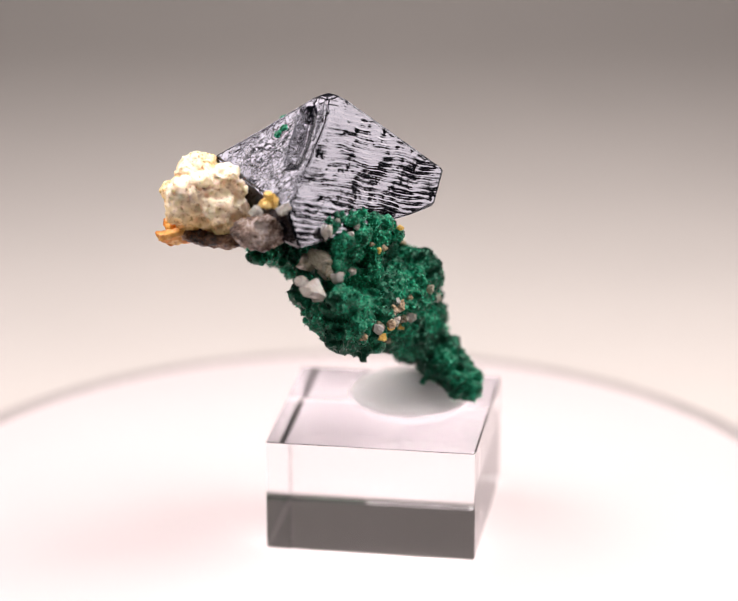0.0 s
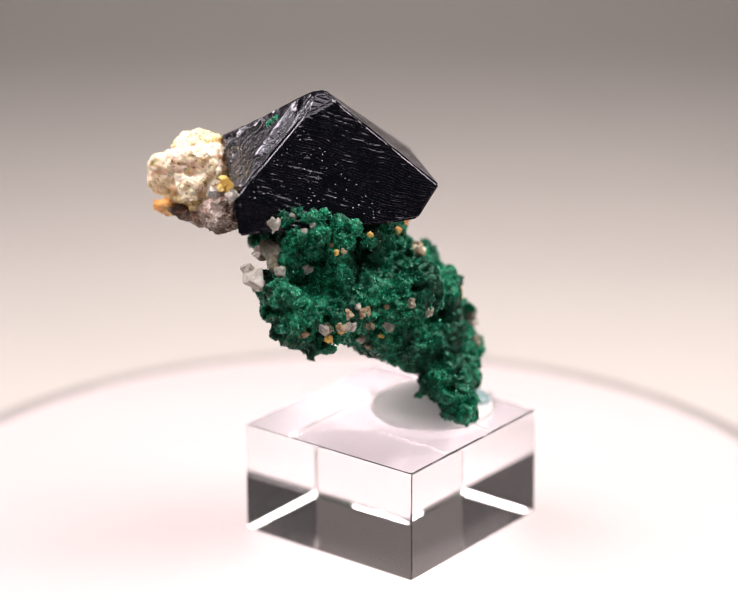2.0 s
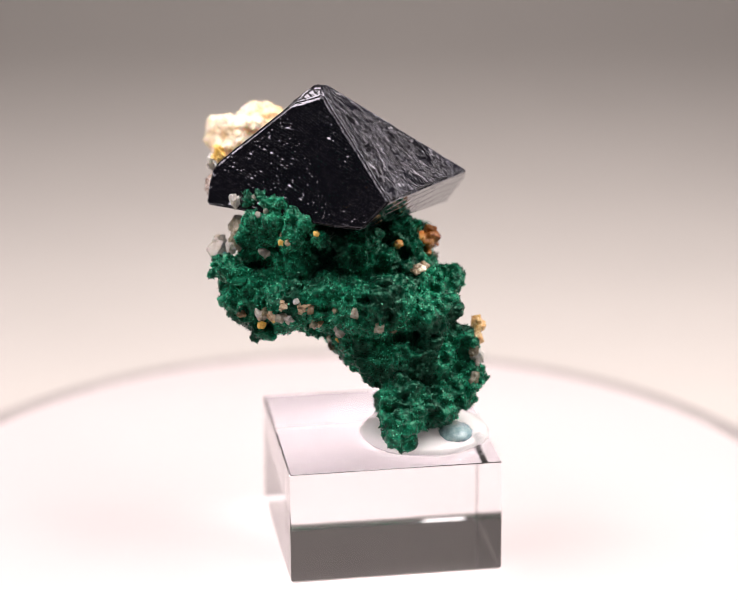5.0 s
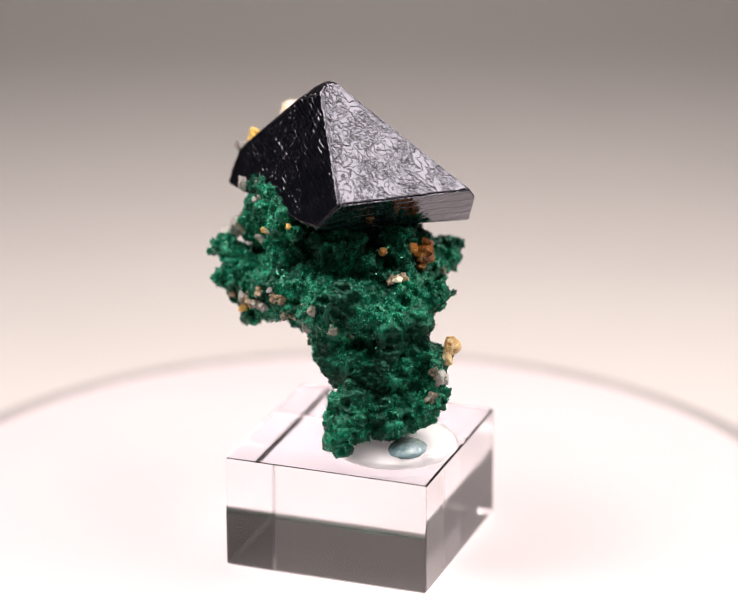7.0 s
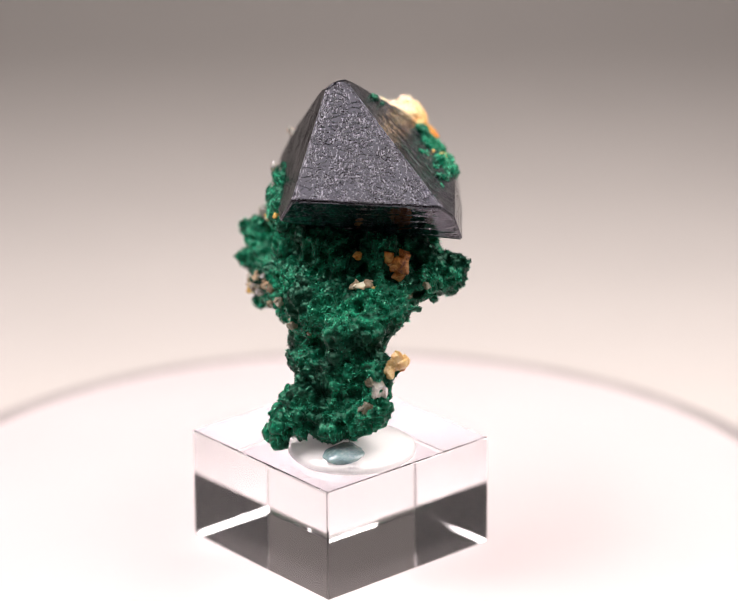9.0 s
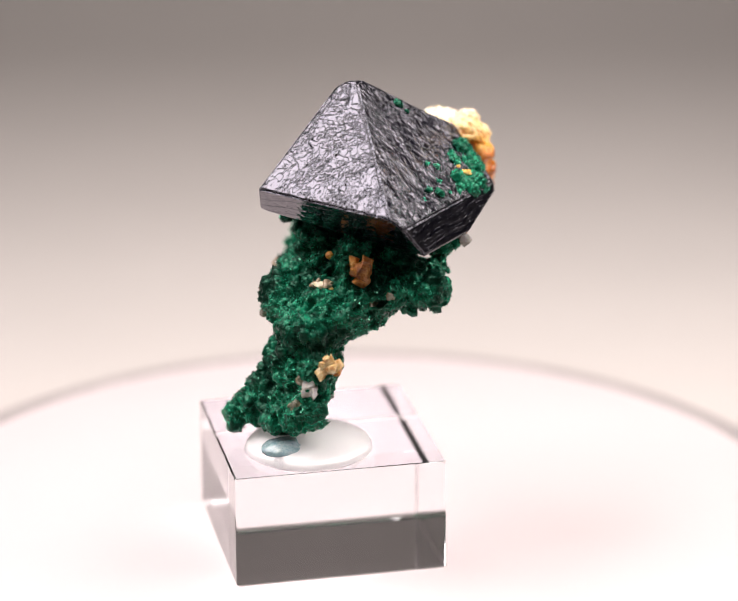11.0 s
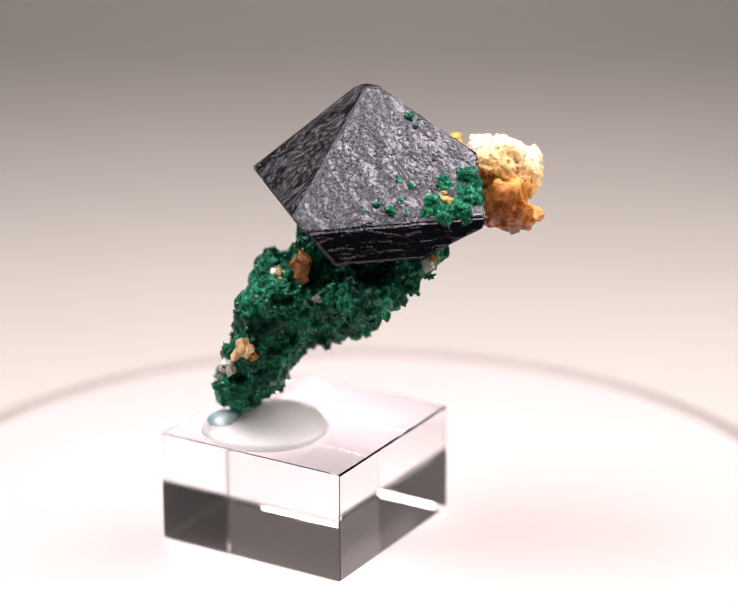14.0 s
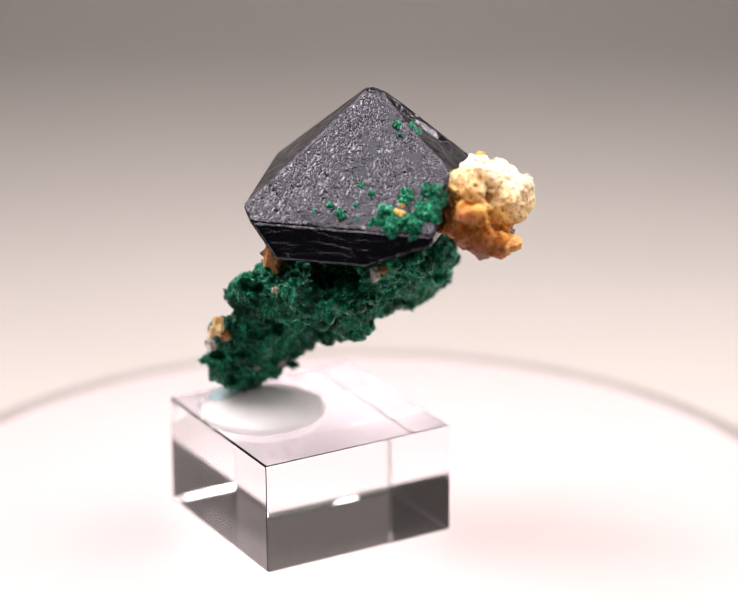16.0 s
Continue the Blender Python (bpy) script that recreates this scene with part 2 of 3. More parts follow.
def turntable():
    ob = new("turntable")
    part("platter", revolve([(0, -0.008), (0.0575, -0.008), (0.0563, -0.007), (0.0563, -0.0006), (0.0557, 0), (0, 0)]), WHITE_PLATE, ob, "glossy white round platter", True)
    part("rim", revolve([(0.05635, -0.007), (0.0596, -0.007), (0.0603, -0.005), (0.0604, -0.0022), (0.0599, -0.0009), (0.0572, -0.0004), (0.05635, -0.0006), (0.05635, -0.007)]), RIM_GREY, ob, "thin grey rubber rim", True)
    part("base", revolve([(0, -0.0198), (0.044, -0.0198), (0.046, -0.018), (0.046, -0.0085), (0, -0.0085)], 96), DARK_PLASTIC, ob, "dark round foot")
    return tagged(ob, "white round turntable on a paper sweep", "turntable")


# ---- clear block ----
BLOCK_X, BLOCK_Y, BLOCK_W, BLOCK_D, BLOCK_H = 4.06, 3.22, 25.0, 24.95, 13.84


def display_block():
    bm = bmesh.new()
    bmesh.ops.create_cube(bm, size=1, matrix=Matrix.Diagonal((BLOCK_W * MM, BLOCK_D * MM, BLOCK_H * MM - 0.00005, 1)))
    bmesh.ops.translate(bm, verts=bm.verts, vec=(BLOCK_X * MM, BLOCK_Y * MM, BLOCK_H * MM / 2))
    low = [e for e in bm.edges if all(v.co.z < 0.001 for v in e.verts)]
    bmesh.ops.bevel(bm, geom=low, offset=0.00038, segments=1, profile=0.5, affect="EDGES")
    rest = [e for e in bm.edges if max(v.co.z for v in e.verts) > 0.01]
    bmesh.ops.bevel(bm, geom=rest, offset=0.0002, segments=2, profile=0.5, affect="EDGES")
    # only the bottom faces get the tint that mimics shade under the block
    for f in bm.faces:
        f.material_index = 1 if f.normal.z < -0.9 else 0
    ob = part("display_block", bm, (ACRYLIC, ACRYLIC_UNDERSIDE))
    ob.visible_shadow = False
    return tagged(ob, "clear polished acrylic display block on the white turntable", "display stand")


# ---- specimen ----
def lumps_mesh(lumps, voxel, buds=0, bud_size=(0.5, 1.0), seed=1, squash=(1, 1, 1)):
    """Rounded lumps (x, y, z, radius in mm) grown into one skin, with smaller buds on them."""
    rng = random.Random(seed)
    bm = bmesh.new()
    every = list(lumps)
    for k in range(buds):
        x, y, z, r = rng.choice(lumps)
        d = Vector((rng.gauss(0, 1), rng.gauss(0, 1), rng.gauss(0, 1))).normalized()
        s = rng.uniform(*bud_size)
        every.append((x + d.x * r * 0.97 * squash[0], y + d.y * r * 0.97 * squash[1], z + d.z * r * 0.97 * squash[2], s))
    for x, y, z, r in every:
        bmesh.ops.create_icosphere(bm, subdivisions=2 if r < 1.5 else 3, radius=r * MM, matrix=Matrix.Translation((x * MM, y * MM, z * MM)) @ Matrix.Diagonal((*squash, 1)))
    return skin_of(bm, voxel)


def skin_of(bm, voxel):
    """One closed skin round all that bm holds."""
    data = bpy.data.meshes.new("growth")
    bm.to_mesh(data)
    bm.free()
    rough = new("growth", data)
    skin = rough.modifiers.new("skin", "REMESH")
    skin.mode, skin.voxel_size, skin.use_smooth_shade = "VOXEL", voxel * MM, True
    bpy.context.view_layer.update()
    grown = bpy.data.meshes.new_from_object(rough.evaluated_get(bpy.context.evaluated_depsgraph_get()))
    bpy.data.objects.remove(rough)
    return grown


def soft_noise(p):
    """Smooth random values from -0.8 to 0.8 at the points p, one wave a unit."""
    i = np.floor(p).astype(np.int64)
    f = p - i
    f = f * f * (3 - 2 * f)
    out = np.zeros(len(p))
    for dx in (0, 1):
        for dy in (0, 1):
            for dz in (0, 1):
                n = ((i[:, 0] + dx) * 374761393 + (i[:, 1] + dy) * 668265263 + (i[:, 2] + dz) * 1274126177) & 0xFFFFFFFF
                n = ((n ^ (n >> 13)) * 1103515245) & 0xFFFFFFFF
                n = n ^ (n >> 16)
                w = np.where(dx, f[:, 0], 1 - f[:, 0]) * np.where(dy, f[:, 1], 1 - f[:, 1]) * np.where(dz, f[:, 2], 1 - f[:, 2])
                out += w * (n / 0xFFFFFFFF * 1.6 - 0.8)
    return out


def roughen(data, layers, seed=0.0, pits=0.0, hollows=()):
    """Pushes the skin in and out along its normals: layers of (waves per mm, height in mm); hollows are (x, y, z, reach, tall, depth) in mm."""
    n = len(data.vertices)
    co, no = np.empty(n * 3), np.empty(n * 3)
    data.vertices.foreach_get("co", co)
    data.vertices.foreach_get("normal", no)
    co, no = co.reshape(-1, 3), no.reshape(-1, 3)
    push = np.zeros(n)
    for waves, height in layers:
        p = co * (waves * 1000) + seed
        value = soft_noise(p)
        push += height * value
        if pits and waves == layers[1][0]:
            push -= pits * np.clip(value - 0.3, 0, 0.35)
    for x, y, z, reach, tall, depth in hollows:
        d = (co * 1000 - (x, y, z)) / (reach, reach, tall)
        push -= depth * np.exp(-(d * d).sum(axis=1))
    co += no * push[:, None] * MM
    data.vertices.foreach_set("co", co.ravel())
    data.update()
    return data


def fibres(data, count, length, width, seed=2, upright=0.55):
    """Fine pointed crystals that stand on a skin."""
    rng = np.random.default_rng(seed)
    n = len(data.vertices)
    co, no = np.empty(n * 3), np.empty(n * 3)
    data.vertices.foreach_get("co", co)
    data.vertices.foreach_get("normal", no)
    pick = rng.integers(0, n, count)
    at, up = co.reshape(-1, 3)[pick], no.reshape(-1, 3)[pick]
    way = up * upright + rng.normal(0, 0.6, (count, 3))
    way /= np.linalg.norm(way, axis=1)[:, None]
    side = np.cross(way, rng.normal(0, 1, (count, 3)))
    side /= np.linalg.norm(side, axis=1)[:, None]
    other = np.cross(way, side)
    long = rng.uniform(*length, count)[:, None] * MM
    wide = rng.uniform(*width, count)[:, None] * MM
    foot = at - way * 0.05 * MM
    v = np.empty((count, 4, 3))
    for k in range(3):
        a = 2 * math.pi * k / 3
        v[:, k] = foot + (side * math.cos(a) + other * math.sin(a)) * wide
    v[:, 3] = at + way * long
    base = np.arange(count)[:, None] * 4
    tri = np.concatenate([base + np.array(t) for t in ((0, 1, 3), (1, 2, 3), (2, 0, 3))])
    mesh = bpy.data.meshes.new("fibres")
    mesh.from_pydata(v.reshape(-1, 3).tolist(), [], tri.tolist())
    return mesh


def chunk(x, y, z, size, seed, facets=14, grain=0.25, turn=(0, 0, 0), detail=4, square=2.0):
    """A broken piece of stone: a ball cut by random cleavage planes, then grained. Sizes in mm."""
    rng = random.Random(seed)
    sx, sy, sz = size
    planes = []
    for k in range(facets):
        d = Vector((rng.gauss(0, 1), rng.gauss(0, 1), rng.gauss(0, 1))).normalized()
        planes.append((d, rng.uniform(0.62, 0.92)))
    bm = bmesh.new()
    bmesh.ops.create_icosphere(bm, subdivisions=detail, radius=1)
    spin = Euler([radians(a) for a in turn]).to_matrix()
    for v in bm.verts:
        q = v.co / sum(abs(c) ** square for c in v.co) ** (1 / square)
        for d, far in planes:
            over = q.dot(d) - far
            if over > 0:
                q -= d * over
        q = spin @ Vector((q.x * sx, q.y * sy, q.z * sz))
        w = q + Vector((seed * 7.1, seed * 3.3, 0))
        q += v.co * grain * (noise.noise(w * 1.6) + 0.6 * noise.noise(w * 4.1) + 0.4 * abs(noise.noise(w * 8.3)))
        v.co = (q + Vector((x, y, z))) * MM
    return bm


def cut_crystal(rng, cuts):
    """A unit cube broken along random planes, with worn edges."""
    bm = bmesh.new()
    bmesh.ops.create_cube(bm, size=2)
    for k in range(cuts):
        d = Vector((rng.gauss(0, 1), rng.gauss(0, 1), rng.gauss(0, 1))).normalized()
        cut = bmesh.ops.bisect_plane(bm, geom=bm.verts[:] + bm.edges[:] + bm.faces[:], plane_co=d * rng.uniform(0.62, 1.0), plane_no=d, clear_outer=True)
        bmesh.ops.contextual_create(bm, geom=[e for e in cut["geom_cut"] if isinstance(e, bmesh.types.BMEdge)])
    bmesh.ops.bevel(bm, geom=bm.edges[:], offset=0.05, segments=1, affect="EDGES")
    bmesh.ops.recalc_face_normals(bm, faces=bm.faces)
    return bm


def grain(x, y, z, size, seed, cuts=14, bits=4):
    """A small broken crystal with smaller ones grown on it. Sizes in mm."""
    rng = random.Random(seed)
    bm = bmesh.new()
    for k in range(1 + bits):
        bit = cut_crystal(rng, cuts)
        scale = 0.85 if k == 0 else rng.uniform(0.3, 0.55)
        off = Vector() if k == 0 else Vector((rng.gauss(0, 1), rng.gauss(0, 1), rng.gauss(0, 1))).normalized() * rng.uniform(0.55, 0.8)
        spin = Euler((rng.uniform(0, 6), rng.uniform(0, 6), 0)).to_matrix()
        for v in bit.verts:
            q = off + spin @ v.co * scale
            v.co = Vector((x + q.x * size[0], y + q.y * size[1], z + q.z * size[2])) * MM
        data = bpy.data.meshes.new("bit")
        bit.to_mesh(data)
        bit.free()
        bm.from_mesh(data)
        bpy.data.meshes.remove(data)
    return bm


# corners of the azurite crystal
CORNER = {"tip": (-1.67, -2.69, 55.25), "shoulder_a": (-1.4, -6.0, 52.8), "shoulder_b": (2.7, -2.8, 53.1),
          "west": (-3.5, -12.6, 46.9), "east": (10.7, 3.2, 44.5), "east_low": (9.3, 0.6, 41.0), "north": (-2.05, 14.4, 43.6),
          "north_mid": (-3.5, 13.75, 42.67), "north_step": (-4.95, 13.1, 41.75), "north_low": (-7.4, 11.6, 38.5), "north_foot": (-14.0, 6.6, 38.2),
          "edge_b": (-16.4, 0.5, 41.9), "corner_b": (-16.5, -1.6, 40.9), "corner_t": (-12.6, -6.95, 47.1), "west_low": (-4.3, -14.9, 44.5),
          "front_low": (-0.6, -13.6, 39.7), "under": (-8.0, -6.0, 35.8), "side_low": (-4.5, -14.1, 40.5)}


def azurite_crystal(parent):
    mid = Vector((-3, 0, 43.5))
    bm = bmesh.new()
    bmesh.ops.create_cube(bm, size=60, matrix=Matrix.Translation(mid))
    faces = [("shoulder_a", "west", "east"), ("tip", "east", "north"), ("tip", "north_mid", "edge_b"), ("tip", "west", "corner_t"),
             ("tip", "shoulder_a", "shoulder_b"), ("east", "north", "east_low"), ("north_step", "edge_b", "north_low"),
             ("east_low", "north_low", "north_foot"), ("east_low", "front_low", "under"), ("corner_b", "north_foot", "front_low"), ("west_low", "side_low", "corner_t")]
    normals = []
    for names in faces:
        a, b, c = (Vector(CORNER[k]) for k in names)
        n = (b - a).cross(c - a).normalized()
        if n.dot(a - mid) < 0:
            n = -n
        normals.append(n)
        a = a + n * 0.25
        cut = bmesh.ops.bisect_plane(bm, geom=bm.verts[:] + bm.edges[:] + bm.faces[:], plane_co=a, plane_no=n, clear_outer=True)
        rim = [e for e in cut["geom_cut"] if isinstance(e, bmesh.types.BMEdge)]
        bmesh.ops.contextual_create(bm, geom=rim)
    cut = bmesh.ops.bisect_plane(bm, geom=bm.verts[:] + bm.edges[:] + bm.faces[:], plane_co=(0, 0, 55.35), plane_no=(-0.05, -0.12, 1), clear_outer=True)
    bmesh.ops.contextual_create(bm, geom=[e for e in cut["geom_cut"] if isinstance(e, bmesh.types.BMEdge)])
    bmesh.ops.recalc_face_normals(bm, faces=bm.faces)
    bmesh.ops.bevel(bm, geom=bm.edges[:], offset=0.2, segments=2, affect="EDGES")
    bmesh.ops.triangulate(bm, faces=bm.faces)
    for k in range(9):
        long = [e for e in bm.edges if e.calc_length() > 0.27]
        if not long:
            break
        bmesh.ops.subdivide_edges(bm, edges=long, cuts=1)
        bmesh.ops.triangulate(bm, faces=[f for f in bm.faces if len(f.verts) > 3])
    bm.normal_update()
    ridge_from = Vector(CORNER["tip"])
    ridge = (Vector(CORNER["west"]) - ridge_from).normalized()
    moves = []
    for v in bm.verts:
        n, q = v.normal, v.co
        kind = max(range(len(normals)), key=lambda i: normals[i].dot(n))
        if kind == 0:      # flat, with a few hollows
            h = 0.06 * noise.noise(q * 0.5) - 0.12 * max(0.0, noise.noise(q * 0.9 + Vector((2, 8, 0))) - 0.25)
        elif kind in (1, 2):   # gently waved
            h = 0.05 * noise.noise(q * 0.6) + 0.02 * noise.noise(q * 1.7)
        elif kind == 3:
            h = 0.35 * noise.noise(q * 0.33 + Vector((4, 2, 0))) + 0.08 * noise.noise(q * 1.4)
            far, run = (q - ridge_from).cross(ridge).length, (q - ridge_from).dot(ridge)
            if 2.0 < run < 11.0:   # a re-entrant notch beside the ridge
                h -= 1.1 * max(0.0, 1 - abs(far - 1.5) / 1.3) * min(1.0, (run - 2) / 2, (11 - run) / 1.5)
        elif kind == 4:
            h = 0.02 * noise.noise(q * 1.2)
        else:
            s = q.z * 0.9 + 0.6 * noise.noise(q * 0.25)
            h = 0.03 * ((s % 1.0) - 0.5) + 0.015 * noise.noise(q * 1.5)
        moves.append(n * h)
    for v, d in zip(bm.verts, moves):
        v.co = (v.co + d) * MM
    for f in bm.faces:
        kind = max(range(len(normals)), key=lambda i: normals[i].dot(f.normal))
        f.material_index = 0 if kind in (1, 2, 3) else 3 if kind in (5, 6) else 2 if f.normal.z < 0.3 else 1
    return part("azurite_crystal", bm, (AZURITE, AZURITE_STEPPED, AZURITE_SMOOTH, AZURITE_BAND), parent, "large glossy blue-black crystal with stepped and pitted faces", True)


# malachite: foot, stem, shoulders, arm (x, y, z, radius)
FOOT = [(12.6, 4.8, 17.9, 2.2), (9.6, 8.4, 19.0, 2.9), (10.2, 4.8, 19.8, 3.2), (7.8, 11.4, 20.2, 3.0), (7.2, 12.6, 21.3, 2.7), (6.6, 8.4, 22.5, 4.1)]
STEM = [(7.2, 6.6, 23.7, 4.2), (7.2, 3.6, 23.7, 3.7), (5.4, 7.2, 24.9, 3.9), (5.4, 1.8, 26.1, 4.0), (2.4, 0.0, 26.7, 3.5)]
SHOULDER = [(6.0, 8.4, 28.5, 3.9), (0.0, 0.6, 29.1, 4.0), (4.2, 7.8, 29.7, 4.1), (2.4, 5.4, 30.3, 4.2), (7.2, 3.0, 30.3, 4.1), (6.6, 0.0, 30.3, 3.5),
            (2.4, 7.8, 30.9, 4.1), (-0.6, 6.6, 31.5, 4.1), (2.4, 12.0, 31.5, 1.8), (-3.6, 0.6, 32.7, 3.9), (-1.8, 4.8, 32.1, 4.2)]
ARM = [(1.8, -3.6, 29.1, 4.1), (1.8, -9.0, 29.7, 4.1), (1.8, -7.8, 30.3, 4.2), (1.8, -11.4, 30.3, 3.5), (4.2, -7.2, 30.3, 3.3), (4.2, -3.0, 30.9, 4.1),
       (-0.6, -7.8, 31.5, 3.9), (0.0, -12.0, 31.5, 2.7), (2.3, -14.4, 34.2, 1.8)]
CROWN = [(-5.4, 4.2, 32.8, 3.2), (-3.0, 9.6, 32.1, 2.0), (-8.4, 7.8, 32.1, 2.0), (-6.6, 7.8, 32.7, 2.7), (-2.4, -4.8, 32.7, 3.9), (2.4, 2.4, 33.3, 3.9),
         (-2.4, -10.8, 33.3, 1.9), (-6.0, 1.2, 33.3, 2.8), (-4.2, -1.8, 34.5, 3.3), (2.0, -6.0, 35.5, 3.6), (3.0, 0.0, 36.5, 3.4), (1.0, 6.6, 36.4, 2.6), (-5.0, 5.6, 36.0, 2.6), (0.0, -9.5, 37.0, 3.0), (-3.0, -3.0, 37.0, 3.0)]
EDGES = [(-7.9, 9.9, 33.3, 1.9), (6.2, 12.2, 25.0, 2.6), (-8.4, 4.8, 32.8, 1.6), (-11.6, 1.0, 34.8, 1.3), (-11.0, 3.0, 33.6, 1.1), (3.0, -14.6, 31.0, 1.5), (3.8, -10.6, 27.2, 1.4),
         (-1.3, -0.6, 25.6, 1.4), (2.1, 2.1, 24.1, 1.2), (14.1, 4.3, 16.9, 1.0), (-9.2, -3.2, 35.6, 1.7), (-6.6, -4.6, 36.2, 2.0)]
BRIDGE = [(-10.5, 2.5, 36.2, 1.9), (-12.0, 1.6, 37.2, 1.5)]
HOLLOWS = [(3.8, 1.6, 33.4, 1.2, 3.0, 2.2), (4.6, 0.6, 30.6, 1.0, 2.0, 1.6), (6.4, -2.6, 29.5, 1.0, 1.0, 2.2), (-1.5, -9.0, 33.6, 1.6, 1.2, 1.2), (9.6, 2.4, 24.0, 1.2, 2.0, 1.0)]
LUMPS = EDGES + BRIDGE + FOOT + STEM + SHOULDER + ARM + CROWN
CRUST = [(2.0, -9.1, 41.9, 1.4), (-0.2, -11.4, 42.2, 1.2), (4.2, -6.9, 41.1, 1.3), (1.0, -10.0, 42.8, 0.8), (5.6, -5.4, 40.4, 1.0), (3.2, -8.0, 42.3, 0.8),
         (3.2, -8.9, 40.2, 1.5), (1.4, -10.9, 40.2, 1.5), (5.0, -6.8, 39.4, 1.4), (2.4, -9.6, 38.6, 1.6), (4.4, -7.4, 38.0, 1.5), (6.4, -4.0, 38.8, 1.2), (0.8, -11.6, 39.0, 1.2),
         (-6.2, -4.9, 51.0, 0.6), (-7.0, -5.5, 50.4, 0.6), (-13.2, -6.6, 46.7, 0.9)]
# the same crust on the pitted face beside the feldspar, thinning out to specks
FACE_CRUST = [(-14.0, -2.9, 45.7, 1.49), (-12.9, -0.6, 45.0, 1.35), (-15.6, -1.8, 43.7, 1.49), (-12.6, 1.7, 43.6, 1.22), (-14.6, 0.7, 42.8, 1.49), (-12.6, 3.2, 42.6, 1.08), (-15.8, 0.2, 42.3, 1.49), (-15.1, -3.3, 45.1, 1.35), (-14.2, 2.3, 42.0, 1.08), (-10.3, 2.3, 45.5, 0.31), (-9.9, 4.4, 44.3, 0.35), (-8.2, 6.7, 44.1, 0.27), (-9.5, 6.3, 43.4, 0.31), (-7.3, 8.4, 43.6, 0.23), (-11.1, 4.8, 43.2, 0.39), (-8.8, 3.1, 46.0, 0.23), (-6.8, -3.0, 51.7, 0.35), (-7.8, -3.0, 51.0, 0.27), (-13.5, 1.8, 42.9, 1.08), (-14.8, -1.8, 44.3, 1.35)]


def mineral_specimen():
    ob = new("mineral_specimen")
    body = roughen(lumps_mesh(LUMPS, 0.22, 700, (0.4, 1.0), 5, (0.88, 1.0, 0.93)), ((0.33, 0.9), (0.62, 0.8), (1.5, 0.5), (3.4, 0.26)), pits=5.0, hollows=HOLLOWS)
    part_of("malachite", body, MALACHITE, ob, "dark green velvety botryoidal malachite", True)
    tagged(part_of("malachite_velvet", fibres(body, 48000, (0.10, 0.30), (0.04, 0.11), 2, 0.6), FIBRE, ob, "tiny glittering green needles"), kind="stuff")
    azurite_crystal(ob)
    # green crust on the crystal's faces
    crust = roughen(lumps_mesh(CRUST + FACE_CRUST, 0.2, 150, (0.25, 0.5), 8, (0.8, 0.9, 0.85)), ((0.8, 0.4), (1.6, 0.35), (3.4, 0.2)))
    part_of("malachite_crust", crust, MALACHITE, ob, "bright green crust over the crystal's lower faces", True)
    tagged(part_of("malachite_velvet", fibres(crust, 16000, (0.08, 0.26), (0.04, 0.10), 9, 0.6), FIBRE, ob), kind="stuff")
    # stones set in it
    lump = chunk(-14.6, -10.4, 44.0, (4.6, 4.3, 4.1), 3, 9, 0.4, (8, -10, 20), 4, 4.5)
    pieces = ((-16.8, -9.4, 47.0, 1.7, 31), (-17.4, -11.6, 44.4, 1.9, 32), (-13.0, -12.3, 44.0, 2.3, 33), (-15.8, -12.3, 45.6, 1.9, 34),
              (-16.4, -7.8, 42.2, 3.3, 35), (-17.6, -7.6, 40.4, 2.0, 36), (-18.8, -9.6, 39.8, 1.5, 37), (-15.0, -8.0, 45.6, 2.4, 38), (-16.4, -7.0, 46.4, 2.3, 39), (-17.6, -6.6, 44.0, 1.8, 40))
    for x, y, z, r, k in pieces:
        joined = bpy.data.meshes.new("piece")
        piece = chunk(x, y, z, (r, r, r), k, 11, 0.3, (k * 9, k * 5, 0), 4, 4.0)
        piece.to_mesh(joined)
        piece.free()
        lump.from_mesh(joined)
    part_of("feldspar", roughen(skin_of(lump, 0.17), ((0.8, 0.5), (2.0, 0.3), (4.6, 0.18))), FELDSPAR, ob, "cream grainy feldspar stained rust-orange at one end", True)
    part("matrix", chunk(-18.2, -10.4, 39.6, (2.2, 1.8, 1.0), 6, 9, 0.5, detail=4), RUST, ob, "rust-brown crumbly matrix", True)
    part("matrix", chunk(-13.0, -11.8, 40.0, (4.2, 1.8, 1.2), 8, 9, 0.5, detail=4), BROWN, ob, "", True)
    part("matrix", chunk(-7.6, -13.6, 41.6, (3.4, 2.2, 2.0), 7, 10, 0.4, detail=5), GREY_ROCK, ob, "grey-brown quartz matrix", True)
    def stone(name, x, y, z, size, seed, mat, label=""):
        part(name, grain(x, y, z, size, seed), mat, ob, label)

    stone("ochre_grain", -6.4, -14.2, 45.6, (1.1, 1.0, 1.1), 11, YELLOW, "ochre-yellow grain")
    stone("quartz_grain", -4.7, -15.2, 45.0, (1.0, 0.8, 0.9), 12, QUARTZ, "milky quartz grain")
    stone("quartz_grain", -7.8, -14.8, 44.6, (0.8, 0.7, 0.8), 41, QUARTZ)
    stone("quartz_grain", -1.5, -15.4, 35.6, (1.6, 1.2, 1.4), 13, QUARTZ, "white quartz grain")
    stone("quartz_grain", -2.6, -14.8, 36.1, (1.1, 1.0, 1.0), 42, QUARTZ)
